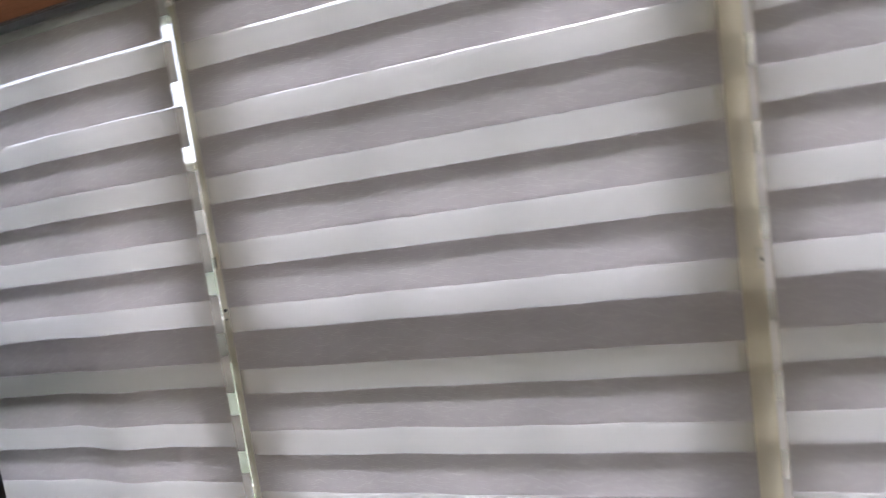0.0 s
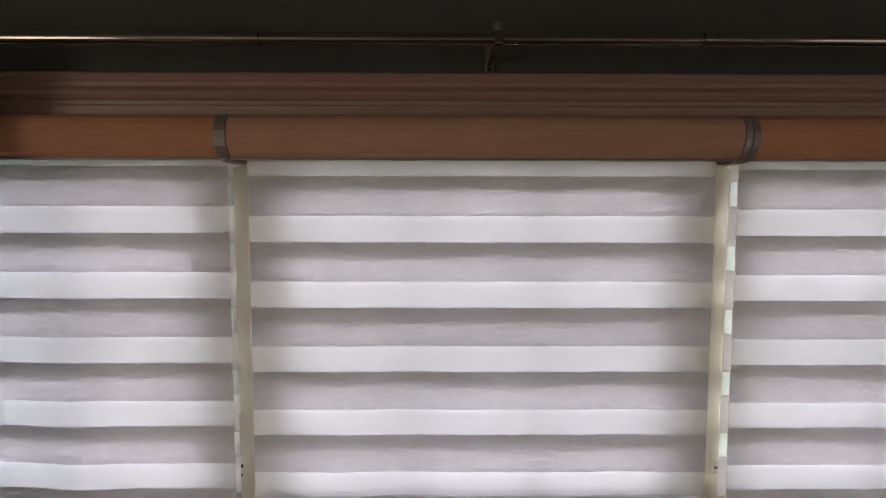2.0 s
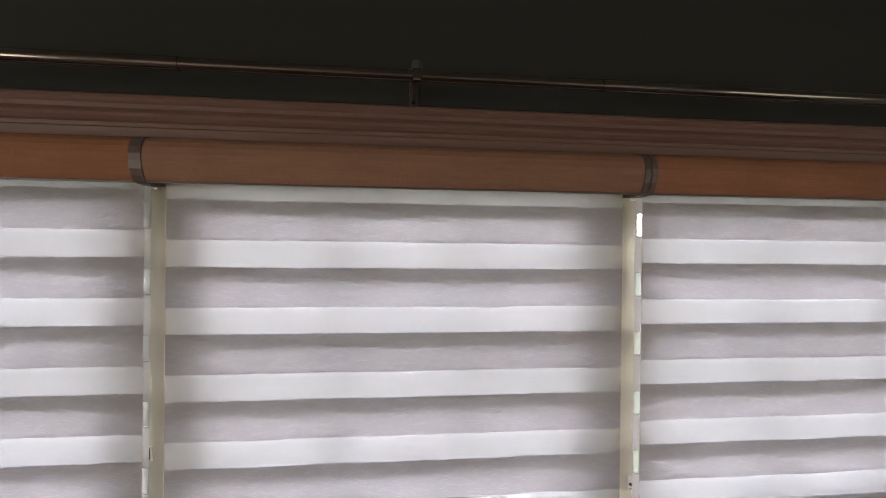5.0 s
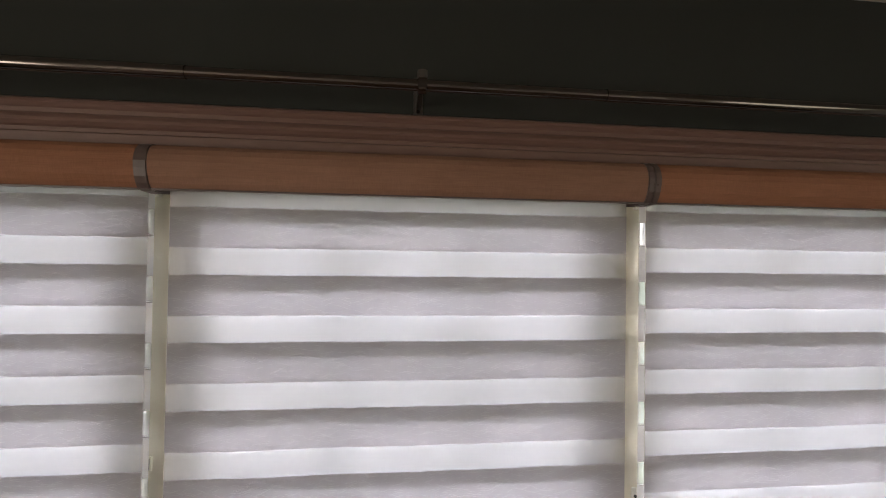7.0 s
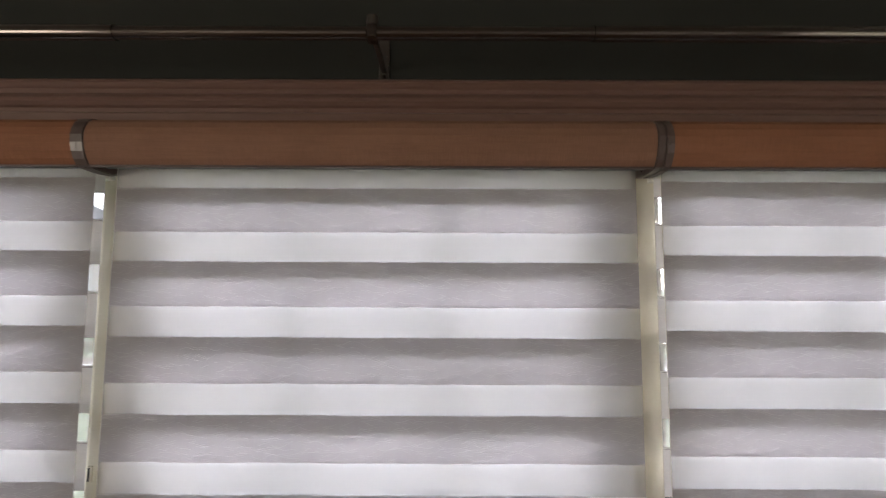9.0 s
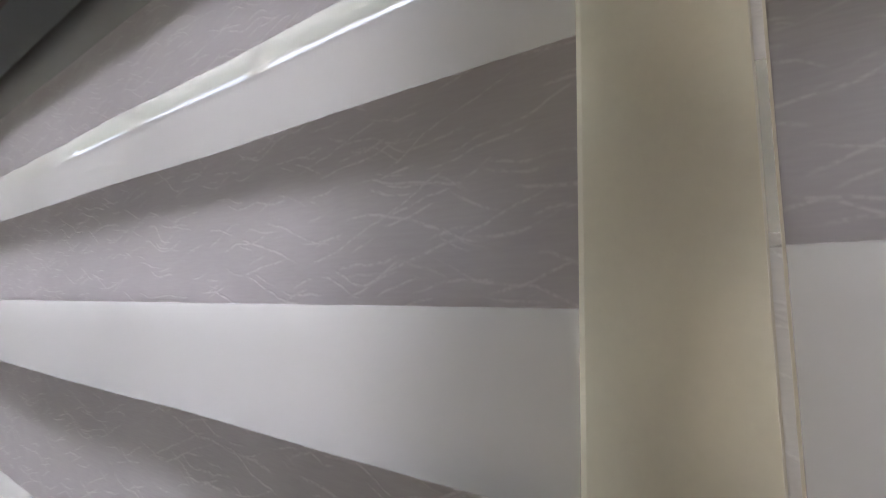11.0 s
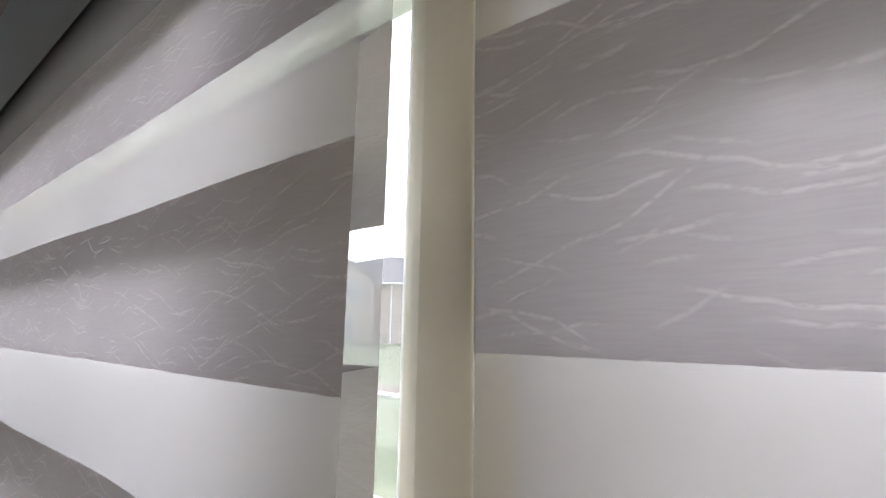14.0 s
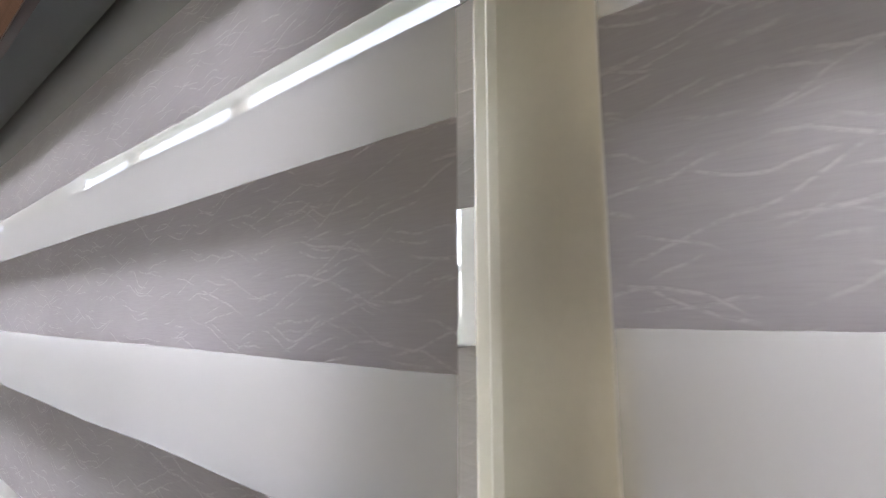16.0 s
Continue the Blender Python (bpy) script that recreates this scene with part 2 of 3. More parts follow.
# ---- mesh helpers ----
def add_box(bm, x0, x1, y0, y1, z0, z1):
    v = [bm.verts.new((x, y, z)) for z in (z0, z1) for y in (y0, y1) for x in (x0, x1)]
    for f in ((0, 2, 3, 1), (4, 5, 7, 6), (0, 1, 5, 4), (2, 6, 7, 3), (0, 4, 6, 2), (1, 3, 7, 5)):
        bm.faces.new([v[i] for i in f])


def box(x0, x1, y0, y1, z0, z1, bevel=0.0, segments=2):
    bm = bmesh.new()
    add_box(bm, x0, x1, y0, y1, z0, z1)
    if bevel:
        bmesh.ops.bevel(bm, geom=bm.edges[:], offset=bevel, segments=segments, profile=0.6, affect="EDGES")
    return bm


def tube(a, b, radius, sides=20, radius_end=None):
    """A closed round bar from a to b."""
    a, b = Vector(a), Vector(b)
    bm = bmesh.new()
    bmesh.ops.create_cone(bm, cap_ends=True, segments=sides, radius1=radius, radius2=radius if radius_end is None else radius_end, depth=(b - a).length)
    bm.transform(Matrix.Translation((a + b) / 2) @ (b - a).to_track_quat("Z", "Y").to_matrix().to_4x4())
    return bm


def extrude_x(profile, x0, x1, closed=True, cuts=1):
    """A profile of (y, z) drawn out along x, with closed ends."""
    bm = bmesh.new()
    rings = [[bm.verts.new((x0 + (x1 - x0) * i / cuts, y, z)) for y, z in profile] for i in range(cuts + 1)]
    m = len(profile)
    for a, b in zip(rings, rings[1:]):
        for j in range(m if closed else m - 1):
            bm.faces.new((a[j], a[(j + 1) % m], b[(j + 1) % m], b[j]))
    if closed:
        bm.faces.new(rings[0][::-1])
        bm.faces.new(rings[-1])
    bmesh.ops.recalc_face_normals(bm, faces=bm.faces[:])
    return bm


def extrude_z(profile, z0, z1):
    """A profile of (x, y) drawn out along z."""
    bm = bmesh.new()
    low = [bm.verts.new((x, y, z0)) for x, y in profile]
    high = [bm.verts.new((x, y, z1)) for x, y in profile]
    for j in range(len(profile)):
        k = (j + 1) % len(profile)
        bm.faces.new((low[j], low[k], high[k], high[j]))
    bm.faces.new(low[::-1])
    bm.faces.new(high)
    bmesh.ops.recalc_face_normals(bm, faces=bm.faces[:])
    return bm


def mesh_of(name, bm, material, smooth=False):
    me = bpy.data.meshes.new(name)
    bm.to_mesh(me)
    bm.free()
    me.materials.append(material)
    if smooth:
        for p in me.polygons:
            p.use_smooth = True
        me.set_sharp_from_angle(angle=radians(40))
    return me


def part(name, bm, material, parent=None, label="", smooth=False):
    ob = new(name, mesh_of(name, bm, material, smooth))
    ob.parent = parent
    return tagged(ob, label)


def structure(name, bm, material, label, category):
    return tagged(part(name, bm, material), label, category, kind="structure")


def holder(name, place, label, category, group="", kind=""):
    ob = new(name)
    ob.empty_display_size = 0.05
    ob.location = place
    return tagged(ob, label, category, group, kind)


# ---- the plan ----
# x along the window wall, y outward, z up; z = 0 is the top of the first dark vane of the middle blind
PITCH, VANE = 0.125, 0.075
WIDTH = 0.882
LEFT_X, RIGHT_X = -0.037 - WIDTH, 0.924
OPEN_X0, OPEN_X1 = -0.945, 1.832
OPEN_Z0, OPEN_Z1 = -1.42, 0.106
FLOOR_Z, CEIL_Z = -1.95, 0.49
ROOM_X0, ROOM_X1, ROOM_Y0 = -2.3, 3.3, -3.8
GLASS_Y = 0.10
WALL_D = 0.16
POSTS = (-0.0185, 0.903)

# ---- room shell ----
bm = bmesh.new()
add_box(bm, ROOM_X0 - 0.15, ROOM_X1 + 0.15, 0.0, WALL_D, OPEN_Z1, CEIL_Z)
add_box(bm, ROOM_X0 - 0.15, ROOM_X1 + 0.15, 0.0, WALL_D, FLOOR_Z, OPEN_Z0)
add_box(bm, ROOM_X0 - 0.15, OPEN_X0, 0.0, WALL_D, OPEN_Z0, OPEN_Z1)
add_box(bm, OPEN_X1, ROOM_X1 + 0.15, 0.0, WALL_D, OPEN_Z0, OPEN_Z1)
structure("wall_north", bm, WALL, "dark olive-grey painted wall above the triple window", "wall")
structure("wall_south", box(ROOM_X0 - 0.15, ROOM_X1 + 0.15, ROOM_Y0 - 0.15, ROOM_Y0, FLOOR_Z, CEIL_Z), ROOM_WALL, "unseen room wall, kept pale to bounce light", "wall")
# Unseen side walls; their openings are cut only to hold the added lamps.
for name, x0, x1 in (("wall_west", ROOM_X0 - 0.15, ROOM_X0), ("wall_east", ROOM_X1, ROOM_X1 + 0.15)):
    bm = bmesh.new()
    add_box(bm, x0, x1, ROOM_Y0, -3.2, FLOOR_Z, CEIL_Z)
    add_box(bm, x0, x1, -2.0, 0.0, FLOOR_Z, CEIL_Z)
    add_box(bm, x0, x1, -3.2, -2.0, 0.1, CEIL_Z)
    add_box(bm, x0, x1, -3.2, -2.0, FLOOR_Z, -1.2)
    structure(name, bm, ROOM_WALL, "unseen pale room wall, cut open for an added lamp", "wall")
structure("floor", box(ROOM_X0 - 0.15, ROOM_X1 + 0.15, ROOM_Y0 - 0.15, WALL_D, FLOOR_Z - 0.12, FLOOR_Z), FLOOR, "brown wooden board floor of the room", "floor")
structure("ceiling", box(ROOM_X0 - 0.15, ROOM_X1 + 0.15, ROOM_Y0 - 0.15, WALL_D, CEIL_Z, CEIL_Z + 0.12), CEIL, "plain off-white painted ceiling above the window", "ceiling")

# ---- window casing: moulded dark wood ----
HEAD = [(0.0, 0.186), (-0.013, 0.186), (-0.019, 0.182), (-0.021, 0.176), (-0.017, 0.171), (-0.0135, 0.168), (-0.0135, 0.160),
        (-0.018, 0.156), (-0.023, 0.149), (-0.024, 0.143), (-0.019, 0.137), (-0.0145, 0.134), (-0.0145, 0.127),
        (-0.019, 0.124), (-0.019, 0.106), (0.0, 0.106)]
structure("trim_head", extrude_x(HEAD, OPEN_X0 - 0.09, OPEN_X1 + 0.09), CASING, "dark brown moulded wooden head casing", "window trim")
for x, s, name in ((OPEN_X0, -1, "trim_west"), (OPEN_X1, 1, "trim_east")):
    prof = [(x + s * (z - 0.106), y) for y, z in HEAD]
    structure(name, extrude_z(prof, OPEN_Z0 - 0.02, 0.1055), CASING, "dark brown moulded wooden side casing", "window trim")
structure("trim_stool", box(OPEN_X0 - 0.11, OPEN_X1 + 0.11, -0.05, 0.05, OPEN_Z0 - 0.025, OPEN_Z0 - 0.001, 0.004), CASING, "dark brown wooden window stool below the blinds", "window trim")

# ---- mullion covers between the window units ----
for i, x in enumerate(POSTS):
    side = 1 if i else -1
    prof = [(x - side * 0.058, 0.118), (x - side * 0.058, 0.066), (x - side * 0.054, 0.062), (x - side * 0.046, 0.058), (x - side * 0.040, 0.0495),
            (x - side * 0.034, 0.047), (x - side * 0.012, 0.0463), (x + side * 0.012, 0.0463), (x + side * 0.033, 0.047), (x + side * 0.038, 0.0485),
            (x + side * 0.0405, 0.055), (x + side * 0.0443, 0.062), (x + side * 0.045, 0.067), (x + side * 0.045, 0.118)]
    structure("mullion_%d" % (i + 1), extrude_z(prof, OPEN_Z0, OPEN_Z1 - 0.001), VINYL, "cream vinyl window mullion between two blinds", "window mullion")

# ---- window units: double hung sashes with a grille of bars ----
MEET_Z0, MEET_Z1 = -0.715, -0.615


def window_unit(index, x0, x1, stile_west=0.030, stile_east=0.030):
    """Frame, two sashes, panes and grille bars of one unit, x0 to x1 between its mullions."""
    w = holder("window_%d" % index, (x0, GLASS_Y, OPEN_Z0), "cream vinyl double-hung window with a grille", "window", kind="structure")
    inv = Matrix.Translation((-x0, -GLASS_Y, -OPEN_Z0))

    def piece(name, bm, mat, label="", parent=w):
        bm.transform(inv)
        return part(name, bm, mat, parent, label)

    piece("head_frame", box(x0, x1, 0.070, 0.15, 0.068, OPEN_Z1 - 0.001, 0.003), SASH)
    piece("sill_frame", box(x0, x1, 0.055, 0.15, OPEN_Z0, OPEN_Z0 + 0.05, 0.003), SASH)
    g0, g1 = x0 + stile_west, x1 - stile_east
    for a, b in ((x0, g0), (g1, x1)):
        piece("stile", box(a, b, 0.097, 0.116, OPEN_Z0 + 0.05, 0.067, 0.003), SASH)
    piece("top_rail", box(g0, g1, 0.097, 0.122, 0.033, 0.067, 0.003), SASH)
    piece("meeting_rail", box(g0, g1, 0.070, 0.128, MEET_Z0, MEET_Z1, 0.004), SASH)
    piece("bottom_rail", box(g0, g1, 0.082, 0.122, OPEN_Z0 + 0.05, OPEN_Z0 + 0.11, 0.003), SASH)
    for z0, z1 in ((MEET_Z1, 0.033), (OPEN_Z0 + 0.11, MEET_Z0)):
        pane = piece("pane", box(g0, g1, GLASS_Y + 0.006, GLASS_Y + 0.010, z0, z1), GLASS)
        pane.visible_shadow = False
        for k in (1, 2):
            xm = g0 + (g1 - g0) * k / 3
            piece("grille_bar", box(xm - 0.0095, xm + 0.0095, GLASS_Y - 0.006, GLASS_Y + 0.005, z0, z1, 0.003), MUNTIN)
        zm = -0.278 if z1 > 0 else (z0 + z1) / 2
        for k in range(3):
            a, b = g0 + (g1 - g0) * k / 3 + (0.0095 if k else 0), g0 + (g1 - g0) * (k + 1) / 3 - (0.0095 if k < 2 else 0)
            piece("grille_bar", box(a, b, GLASS_Y - 0.006, GLASS_Y + 0.005, zm - 0.0095, zm + 0.0095, 0.003), MUNTIN)
    piece("insect_screen", box(g0 - 0.01, g1 + 0.01, 0.126, 0.1265, OPEN_Z0 + 0.05, 0.067), SCREEN, "fine grey aluminium insect mesh")
    return w


window_unit(1, OPEN_X0 + 0.001, POSTS[0] - 0.045, 0.030, 0.033)
window_unit(2, POSTS[0] + 0.058, POSTS[1] - 0.058)
window_unit(3, POSTS[1] + 0.045, OPEN_X1 - 0.001, 0.018, 0.030)

# ---- zebra blinds ----
FASCIA_PROFILE = [(-0.030, 0.1035), (-0.042, 0.1025), (-0.052, 0.099), (-0.060, 0.092), (-0.0655, 0.082), (-0.068, 0.070), (-0.067, 0.058),
                  (-0.0635, 0.045), (-0.058, 0.034), (-0.052, 0.0265), (-0.049, 0.0255), (-0.0485, 0.0275), (-0.054, 0.035), (-0.0595, 0.046),
                  (-0.063, 0.058), (-0.064, 0.070), (-0.0615, 0.081), (-0.0565, 0.090), (-0.050, 0.0955), (-0.042, 0.0985), (-0.030, 0.0995)]
CASSETTE_PROFILE = [(-0.030, 0.1035), (0.046, 0.1035), (0.046, 0.040), (0.043, 0.040), (0.043, 0.0995), (-0.030, 0.0995)]
CAP_PROFILE = [(0.046, 0.1045), (-0.030, 0.1045), (-0.043, 0.1035), (-0.0535, 0.1), (-0.0615, 0.0925), (-0.067, 0.082), (-0.0695, 0.070), (-0.0685, 0.0575),
               (-0.065, 0.044), (-0.0595, 0.033), (-0.053, 0.0245), (-0.040, 0.0215), (-0.010, 0.021), (0.020, 0.024), (0.046, 0.035)]


def cloth(x0, x1, z0, z1, y, sway, columns=44):
    """A hanging strip of cloth that sways a little out of its plane between its edges."""
    bm = bmesh.new()
    rows = 3
    grid = []
    for j in range(rows + 1):
        z = z0 + (z1 - z0) * j / rows
        line = []
        for i in range(columns + 1):
            u = i / columns
            x = x0 + (x1 - x0) * u
            line.append(bm.verts.new((x, y + sway(u, z), z)))
        grid.append(line)
    for a, b in zip(grid, grid[1:]):
        for i in range(columns):
            bm.faces.new((a[i], a[i + 1], b[i + 1], b[i]))
    return bm


def zebra_blind(x0, lift, amount, seed, wrap, label, back_shift=0.0):
    """Cassette with wrapped fascia and two end caps, tube, front and back cloth of vanes and voile, bottom rail."""
    x1 = x0 + WIDTH
    base = (x0, 0.0, OPEN_Z1)
    blind = holder("zebra_blind", base, label, "window blind", "zebra blinds of the triple window")
    inv = Matrix.Translation((-x0, 0.0, -OPEN_Z1))

    def piece(name, bm, mat, label="", smooth=False, parent=blind):
        bm.transform(inv)
        return part(name, bm, mat, parent, label, smooth)

    def sway(u, z):
        edge = min(1.0, 6 * u, 6 * (1 - u))
        deep = 0.35 + min(1.0, max(0.0, -z) / 0.8)
        wave = 0.6 * math.sin(2 * math.pi * (2.3 * u + seed)) + 0.4 * math.sin(2 * math.pi * (4.1 * u + 2.7 * seed + 0.4 * z))
        return amount * edge * deep * wave

    c0, c1 = x0 - 0.0075, x1 + 0.0075
    fascia = piece("fascia", extrude_x(FASCIA_PROFILE, c0, c1), wrap, "brown woven wrapped curved fascia")
    piece("cassette", extrude_x(CASSETTE_PROFILE, c0, c1), CASSETTE, "grey metal cassette shell")
    piece("bottom_lip", extrude_x([(-0.0525, 0.0255), (-0.0525, 0.0225), (-0.0465, 0.0225), (-0.0465, 0.0255)], c0, c1), CAP, "thin dark lip under the fascia")
    piece("bottom_cover", extrude_x([(-0.0465, 0.0255), (-0.034, 0.0290), (-0.022, 0.0308), (-0.016, 0.0304), (-0.0135, 0.0292), (-0.0135, 0.0315), (-0.016, 0.0326), (-0.022, 0.0328), (-0.034, 0.0310), (-0.0465, 0.0275)], c0, c1), CASSETTE, "grey cassette underside", True)
    for a, b in ((c0 - 0.0132, c0), (c1, c1 + 0.0132)):
        bm = extrude_x(CAP_PROFILE, a, b)
        bmesh.ops.bevel(bm, geom=[e for e in bm.edges if abs(e.verts[0].co.x - e.verts[1].co.x) < 1e-6], offset=0.0015, segments=2, affect="EDGES")
        piece("end_cap", bm, CAP, "taupe plastic end cap")
    for a, b in ((x0 - 0.004, x0 + 0.020), (x1 - 0.020, x1 + 0.004)):
        piece("bracket_foot", box(a, b, 0.0255, 0.0425, 0.0205, 0.0405, 0.002), PALE_PLASTIC, "pale plastic bracket foot")
    piece("roller_tube", tube((c0 + 0.001, 0.021, 0.068), (c1 - 0.001, 0.021, 0.068), 0.0208, 28), TUBE, "tube wrapped in grey cloth", True)

    bottom = OPEN_Z0 + 0.05
    k = 0
    while True:
        top = -PITCH * k + lift
        if top - VANE < bottom:
            break
        upper = 0.068 if k == 0 else top + PITCH - VANE
        piece("front_voile", cloth(x0, x1, top, upper, 0.0, sway), SHEER, smooth=True)
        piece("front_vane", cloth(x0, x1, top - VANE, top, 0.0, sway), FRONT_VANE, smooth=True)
        b_top, b_low = top + 0.0565, top - 0.022
        if k == 0 and b_top < 0.066:
            piece("back_voile", cloth(x0 + back_shift, x1 + back_shift, b_top, 0.068, 0.0225, sway), SHEER, smooth=True)
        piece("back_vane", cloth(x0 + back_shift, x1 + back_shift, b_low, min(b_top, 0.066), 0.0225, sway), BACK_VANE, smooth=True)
        piece("back_voile", cloth(x0 + back_shift, x1 + back_shift, b_low - (PITCH - VANE), b_low, 0.0225, sway), SHEER, smooth=True)
        k += 1
    last = -PITCH * (k - 1) + lift - VANE
    for x, y in ((x0, 0.0), (x0 + back_shift, 0.0225)):
        piece("cut_edge", box(x - 0.0003, x + 0.0003, y - 0.0003, y + 0.0003, last, 0.066), PALE_PLASTIC, "pale cut edge of the cloth")
    piece("bottom_rail", box(x0, x1, -0.006, 0.028, last - 0.03, last + 0.001, 0.006, 3), PALE_PLASTIC, "slim pale bottom rail")
    return blind


zebra_blind(LEFT_X, 0.0175, 0.0065, 0.13, FASCIA, "grey and white zebra roller blind with a brown fascia, gently rippled")
zebra_blind(0.0, 0.0, 0.0022, 0.41, FASCIA_DULL, "grey and white zebra roller blind with a brown fascia, hanging straight", -0.0085)
zebra_blind(RIGHT_X, 0.0135, 0.0022, 0.77, FASCIA, "grey and white zebra roller blind with brown fascia, bands closed", -0.002)

# ---- curtain rod above the casing ----
ROD_Y, ROD_Z = -0.131, 0.199
rod = holder("curtain_rod", (0.45, ROD_Y, ROD_Z), "dark bronze telescopic curtain rod on a wall bracket", "curtain rod")


def rod_piece(name, bm, label="", parent=rod, smooth=True, mat=ROD):
    bm.transform(Matrix.Translation((-0.45, -ROD_Y, -ROD_Z)))
    return part(name, bm, mat, parent, label, smooth)


rod_piece("inner_tube", tube((0.06, ROD_Y, ROD_Z), (0.80, ROD_Y, ROD_Z), 0.0096, 24))
rod_piece("outer_tube", tube((-1.25, ROD_Y, ROD_Z), (0.0795, ROD_Y, ROD_Z), 0.0109, 24))
rod_piece("outer_tube", tube((0.772, ROD_Y, ROD_Z), (2.15, ROD_Y, ROD_Z), 0.0109, 24))
for x, s in ((-1.25, -1), (2.15, 1)):
    rod_piece("finial", tube((x, ROD_Y, ROD_Z), (x + s * 0.05, ROD_Y, ROD_Z), 0.016, 20, 0.009))
for bx in (-1.2, 0.452, 2.1):
    rod_piece("bracket_plate", box(bx - 0.009, bx + 0.009, -0.004, 0.0, 0.188, 0.262, 0.0015), smooth=False, mat=BRACKET)
    rod_piece("bracket_arm", box(bx - 0.004, bx + 0.004, ROD_Y + 0.004, -0.003, ROD_Z + 0.002, ROD_Z + 0.0085, 0.001), smooth=False, mat=BRACKET)
    rod_piece("bracket_cup", box(bx - 0.008, bx + 0.008, ROD_Y - 0.0115, ROD_Y + 0.0118, ROD_Z - 0.0118, ROD_Z + 0.0105, 0.0045, 3), smooth=False)
    rod_piece("set_screw", tube((bx, ROD_Y, ROD_Z + 0.010), (bx, ROD_Y, ROD_Z + 0.0245), 0.0095, 20, 0.0085), mat=BRACKET)
    rod_piece("bracket_screw", tube((bx, -0.0065, 0.1945), (bx, -0.003, 0.1945), 0.0032, 14))
    rod_piece("keyhole", tube((bx, -0.0048, 0.232), (bx, -0.0038, 0.232), 0.005, 14), mat=SCREW)

# ---- dark curtain gathered at the west end of the rod ----
bm = bmesh.new()
cols = 120
low, high = [], []
for i in range(cols + 1):
    x = -1.15 + 0.708 * i / cols
    fold = 0.032 * math.sin(i * 0.62) + 0.008 * math.sin(i * 0.23 + 1)
    high.append(bm.verts.new((x, ROD_Y - 0.022 + 0.5 * fold, ROD_Z + 0.012)))
    low.append(bm.verts.new((x, ROD_Y - 0.030 + fold, FLOOR_Z + 0.02)))
for i in range(cols):
    bm.faces.new((low[i], low[i + 1], high[i + 1], high[i]))
bmesh.ops.solidify(bm, geom=bm.faces[:], thickness=0.003)
curtain = tagged(part("curtain", bm, CURTAIN, None, "", True), "black-brown curtain gathered in folds on the rod", "curtain")

# ---- latch and screws on the mullions ----
latch = holder("window_latch", (0.934, 0.047, -0.588), "small cream plastic latch screwed to the mullion", "window latch")
part("latch_plate", box(-0.012, 0.012, -0.006, 0.0, -0.016, 0.016, 0.002), PALE_PLASTIC, latch)
part("latch_tab", box(-0.004, 0.011, -0.013, -0.006, 0.004, 0.013, 0.002), PALE_PLASTIC, latch)
part("latch_tab", box(-0.009, 0.010, -0.011, -0.006, -0.014, -0.009, 0.0015), PALE_PLASTIC, latch)
part("screw", tube((-0.006, -0.006, -0.001), (-0.006, -0.0085, -0.001), 0.0032, 14), SCREW, latch, "dark screw head")
for z in (-0.588, -0.607):
    tagged(part("screw", tube((-0.046, 0.0445, z), (-0.046, 0.049, z), 0.0036 if z > -0.6 else 0.002, 14), SCREW), "dark screw sunk in the cream mullion", "screw")

stop_clip = holder("vent_stop", (-0.0457, 0.047, -0.487), "small cream plastic vent stop on the mullion", "window stop")
part("stop_body", box(-0.004, 0.004, -0.005, 0.0, -0.014, 0.014, 0.0015), VINYL, stop_clip)
part("stop_slot", box(-0.0022, 0.0008, -0.0058, -0.0046, -0.011, 0.011), SCREW, stop_clip, "narrow dark slot")

# ---- outside: rising lawn, path, houses, young trees ----
def ground_height(x, y):
    rise = min(1.0, max(0.0, (y - 13.5) / 10.0))
    return -2.40 + 1.10 * rise * rise * (3 - 2 * rise)


bm = bmesh.new()
ys = [-900, -300, -100, -30, -10, -4, 0.3, 1, 2, 3.5, 5, 7, 9, 11, 12, 13, 13.5, 14.5, 15.5, 16.5, 17.5, 18.5, 19.5, 20.5, 21.5, 22.5, 23.5, 26, 30, 40, 60, 100, 200, 400, 900]
xs = [-900, -400, -200, -120, -80, -60, -45, -35, -28, -22, -17, -13, -9, -6, -3, 0, 3, 6, 9, 13, 17, 22, 28, 35, 45, 60, 80, 120, 200, 400, 900]
sheet = [[bm.verts.new((x, y, ground_height(x, y))) for x in xs] for y in ys]
for a, b in zip(sheet, sheet[1:]):
    for i in range(len(xs) - 1):
        bm.faces.new((a[i], a[i + 1], b[i + 1], b[i]))
structure("ground", bm, LAWN, "green mown lawn rising to the houses", "lawn")
structure("pavement", box(-60, 60, 11.55, 12.15, -2.42, -2.33, 0.01), CONCRETE, "pale concrete edging strip across the lawn", "path")
structure("planting_bed", box(-60, 60, 12.15, 13.6, -2.42, -2.36, 0.01), MULCH, "brown mulched bed behind the edging", "planting bed")


def prism(pts, faces):
    bm = bmesh.new()
    v = [bm.verts.new(p) for p in pts]
    for f in faces:
        bm.faces.new([v[i] for i in f])
    bmesh.ops.recalc_face_normals(bm, faces=bm.faces[:])
    return bm


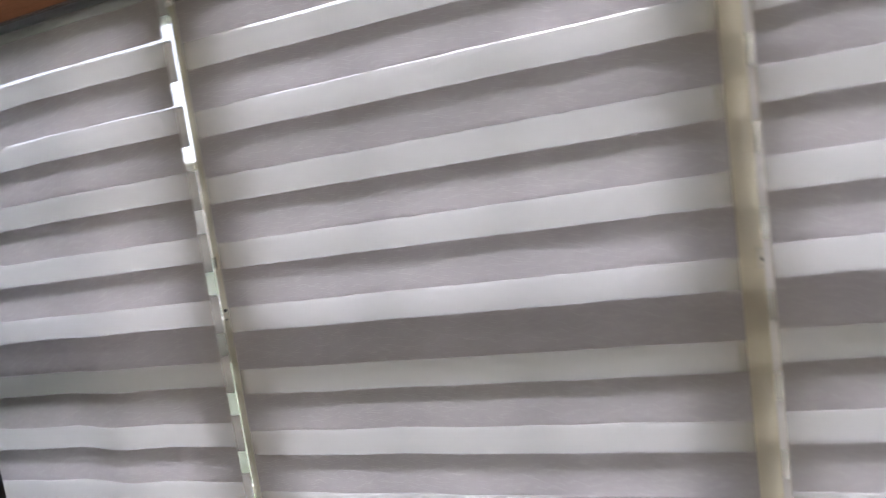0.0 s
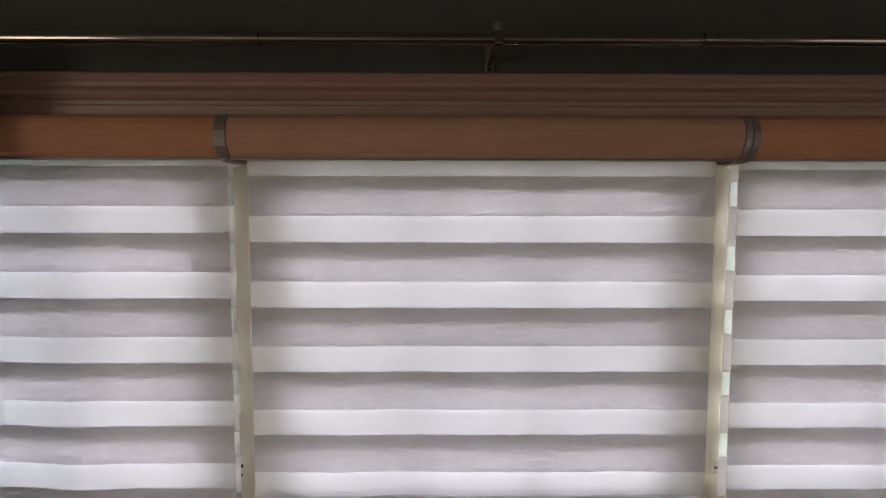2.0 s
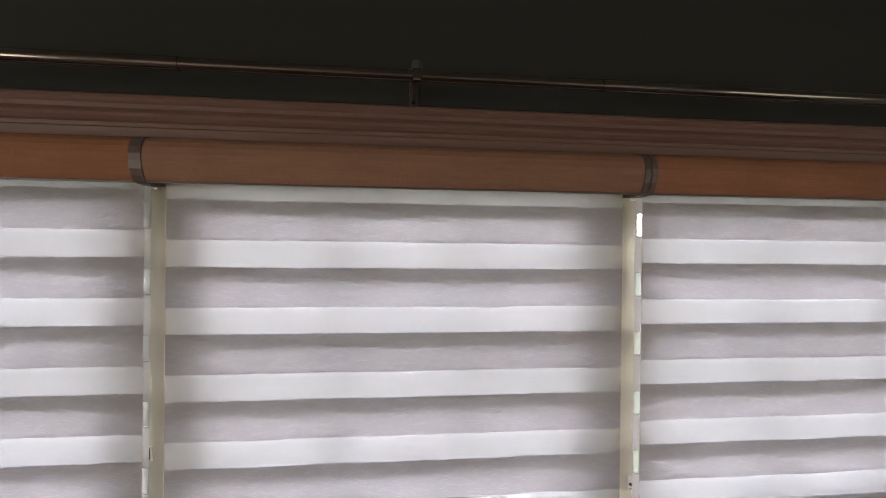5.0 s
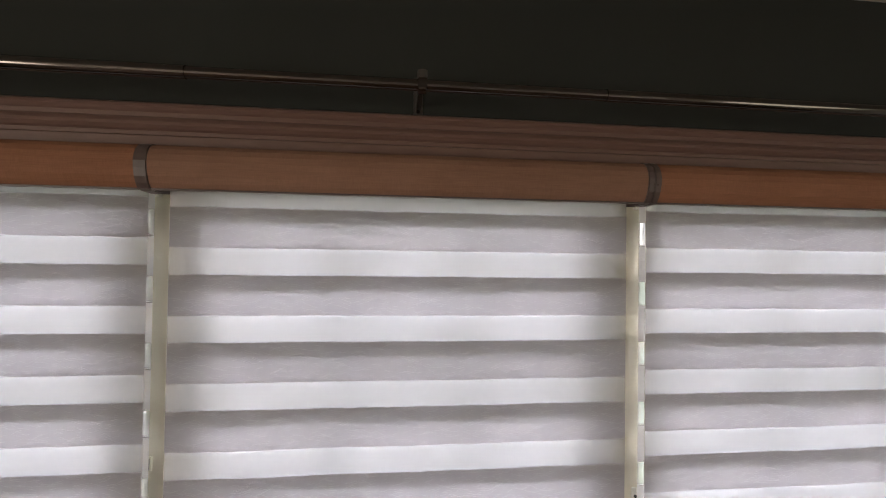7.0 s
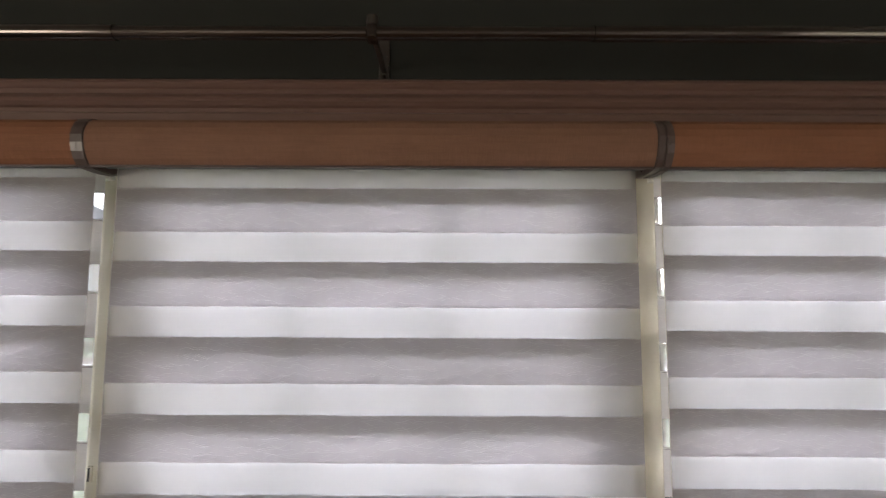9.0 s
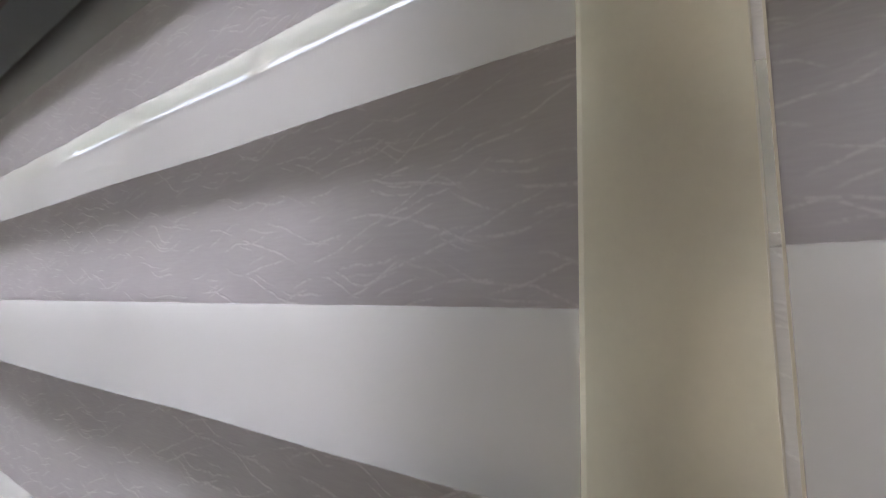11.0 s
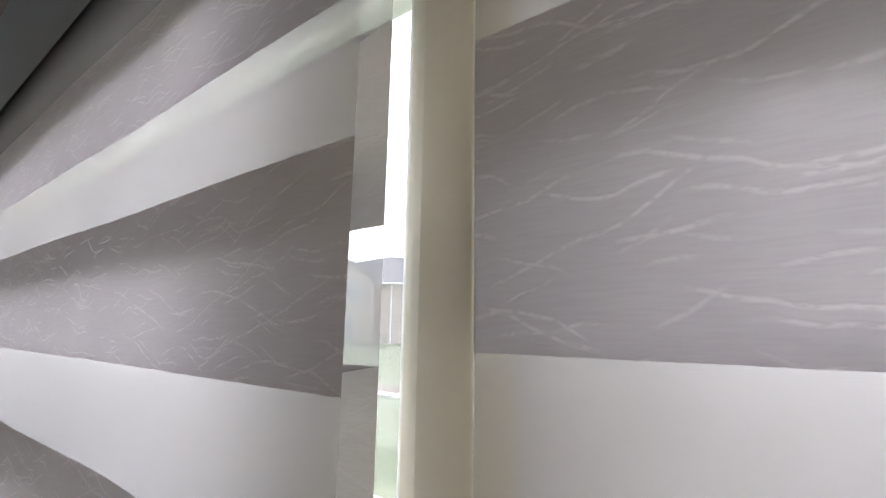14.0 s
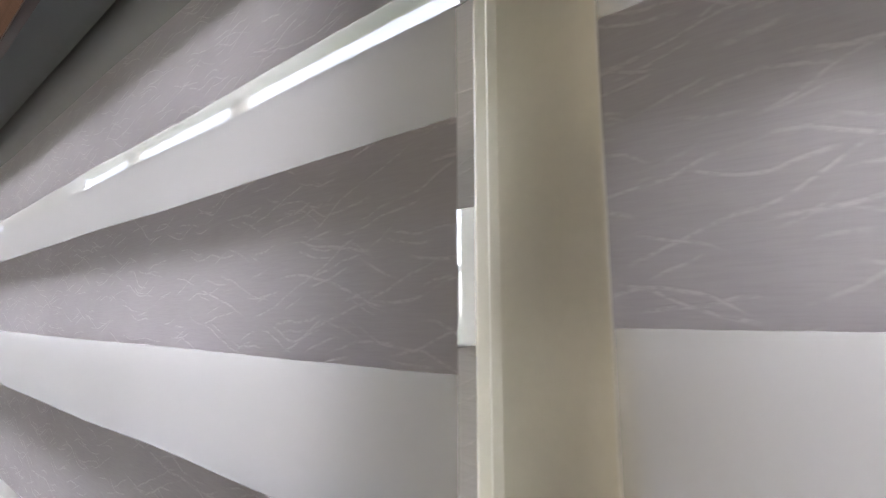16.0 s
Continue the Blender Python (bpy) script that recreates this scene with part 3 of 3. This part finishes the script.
def house(place, turn, label):
    """A two storey house: siding walls, narrow front gable wing, hip roof, window groups, gutters and downspouts."""
    h = holder("house", place, label, "house", "houses across the lawn")
    h.rotation_euler = (0, 0, turn)
    part("wall", box(-6.5, 9.0, 0.0, 9.0, -1.0, 5.0), SIDING, h)
    part("wing_wall", box(-1.8, 1.8, -1.8, -0.003, -1.0, 5.0), SIDING, h)
    part("roof", prism([(-7.0, -0.5, 4.95), (9.5, -0.5, 4.95), (9.5, 9.5, 4.95), (-7.0, 9.5, 4.95), (3.2, 4.5, 7.9), (5.0, 4.5, 7.9)],
                       ((0, 1, 5, 4), (1, 2, 5), (2, 3, 4, 5), (3, 0, 4), (3, 2, 1, 0))), SHINGLES, h, "grey shingled hip roof")
    part("gable_wall", prism([(-1.8, -1.8, 5.0), (1.8, -1.8, 5.0), (0.0, -1.8, 6.4), (-1.8, -1.65, 5.0), (1.8, -1.65, 5.0), (0.0, -1.65, 6.4)],
                             ((0, 1, 2), (5, 4, 3), (0, 3, 4, 1), (1, 4, 5, 2), (2, 5, 3, 0))), SIDING, h)
    for s in (-1, 1):
        part("gable_roof", prism([(s * 2.1, -2.1, 4.77), (0.0, -2.1, 6.43), (0.0, 3.0, 6.43), (s * 2.1, 3.0, 4.77), (s * 2.1, -2.1, 4.93), (0.0, -2.1, 6.58), (0.0, 3.0, 6.58), (s * 2.1, 3.0, 4.93)],
                                 ((0, 1, 2, 3), (4, 5, 6, 7), (0, 1, 5, 4), (2, 3, 7, 6), (0, 3, 7, 4), (1, 2, 6, 5))), SHINGLES, h, "grey shingled gable slope")
    for a, b in ((-7.0, -2.1), (2.1, 9.5)):
        part("gutter", box(a, b, -0.64, -0.5, 4.82, 4.97, 0.03), WHITE_TRIM, h, "white gutter")
    for x, y in ((1.86, -1.95), (3.4, -0.14)):
        part("downspout", box(x - 0.06, x + 0.06, y, y + 0.12, -1.0, 4.8, 0.02), WHITE_TRIM, h, "white downspout")
    for wx, wy, wz, ww, wh, n in ((-0.87, -1.8, 3.27, 1.75, 1.43, 3), (-0.72, -1.8, 0.15, 1.25, 1.85, 2), (-5.2, 0.0, 3.3, 1.7, 1.35, 3),
                                  (-5.2, 0.0, 0.7, 1.7, 1.4, 2), (4.4, 0.0, 3.3, 1.7, 1.35, 3), (4.4, 0.0, 0.7, 1.7, 1.4, 2)):
        win = part("window", box(wx - 0.08, wx + ww + 0.08, wy - 0.06, wy - 0.004, wz - 0.08, wz + wh + 0.08), WHITE_TRIM, h)
        for k in range(n):
            part("pane", box(wx + ww * k / n + 0.04, wx + ww * (k + 1) / n - 0.04, wy - 0.066, wy - 0.056, wz, wz + wh), HOUSE_PANE, win)
    return h


house((-27.55, 25.3, -1.25), radians(45), "cream two-storey house with a grey hip roof")
house((24.0, 27.0, -1.3), radians(-30), "cream two-storey house with grey roof across the lawn")


def young_tree(place, height, seed, label):
    """Slim stake-straight trunk with limbs and a loose crown of small leaves."""
    rnd = random.Random(seed)
    tree = holder("tree", place, label, "tree", "young trees on the lawn")
    bm = tube((0, 0, -0.1), (0.05, 0, height), 0.045, 10, 0.012)
    ends = []
    for k in range(11):
        z = height * (0.42 + 0.05 * k)
        a, r = rnd.uniform(0, 6.28), rnd.uniform(0.3, 0.75) * (1.1 - 0.06 * k)
        end = Vector((math.cos(a) * r, math.sin(a) * r, z + rnd.uniform(0.2, 0.5)))
        limb = tube((0.02, 0, z), end, 0.014, 6, 0.004)
        tmp = bpy.data.meshes.new("limb")
        limb.to_mesh(tmp)
        limb.free()
        bm.from_mesh(tmp)
        bpy.data.meshes.remove(tmp)
        ends.append(end)
    part("trunk", bm, BARK, tree)
    bm = bmesh.new()
    for end in ends:
        for _ in range(26):
            c = end + Vector((rnd.gauss(0, 0.2), rnd.gauss(0, 0.2), rnd.gauss(0, 0.22)))
            m = pose(*c, rnd.uniform(0, 360), rnd.uniform(0, 360), rnd.uniform(0, 360))
            s = rnd.uniform(0.03, 0.06)
            bm.faces.new([bm.verts.new(m @ Vector(p)) for p in ((-s, 0, 0), (0, -s * 0.5, 0), (s, 0, 0), (0, s * 0.5, 0))])
    part("crown", bm, LEAF, tree)
    return tree


young_tree((-12.0, 12.7, -2.37), 1.9, 3, "slim young tree with a sparse green crown")
young_tree((15.5, 17.0, ground_height(15.5, 17.0)), 2.8, 8, "young leafy tree on the lawn slope")
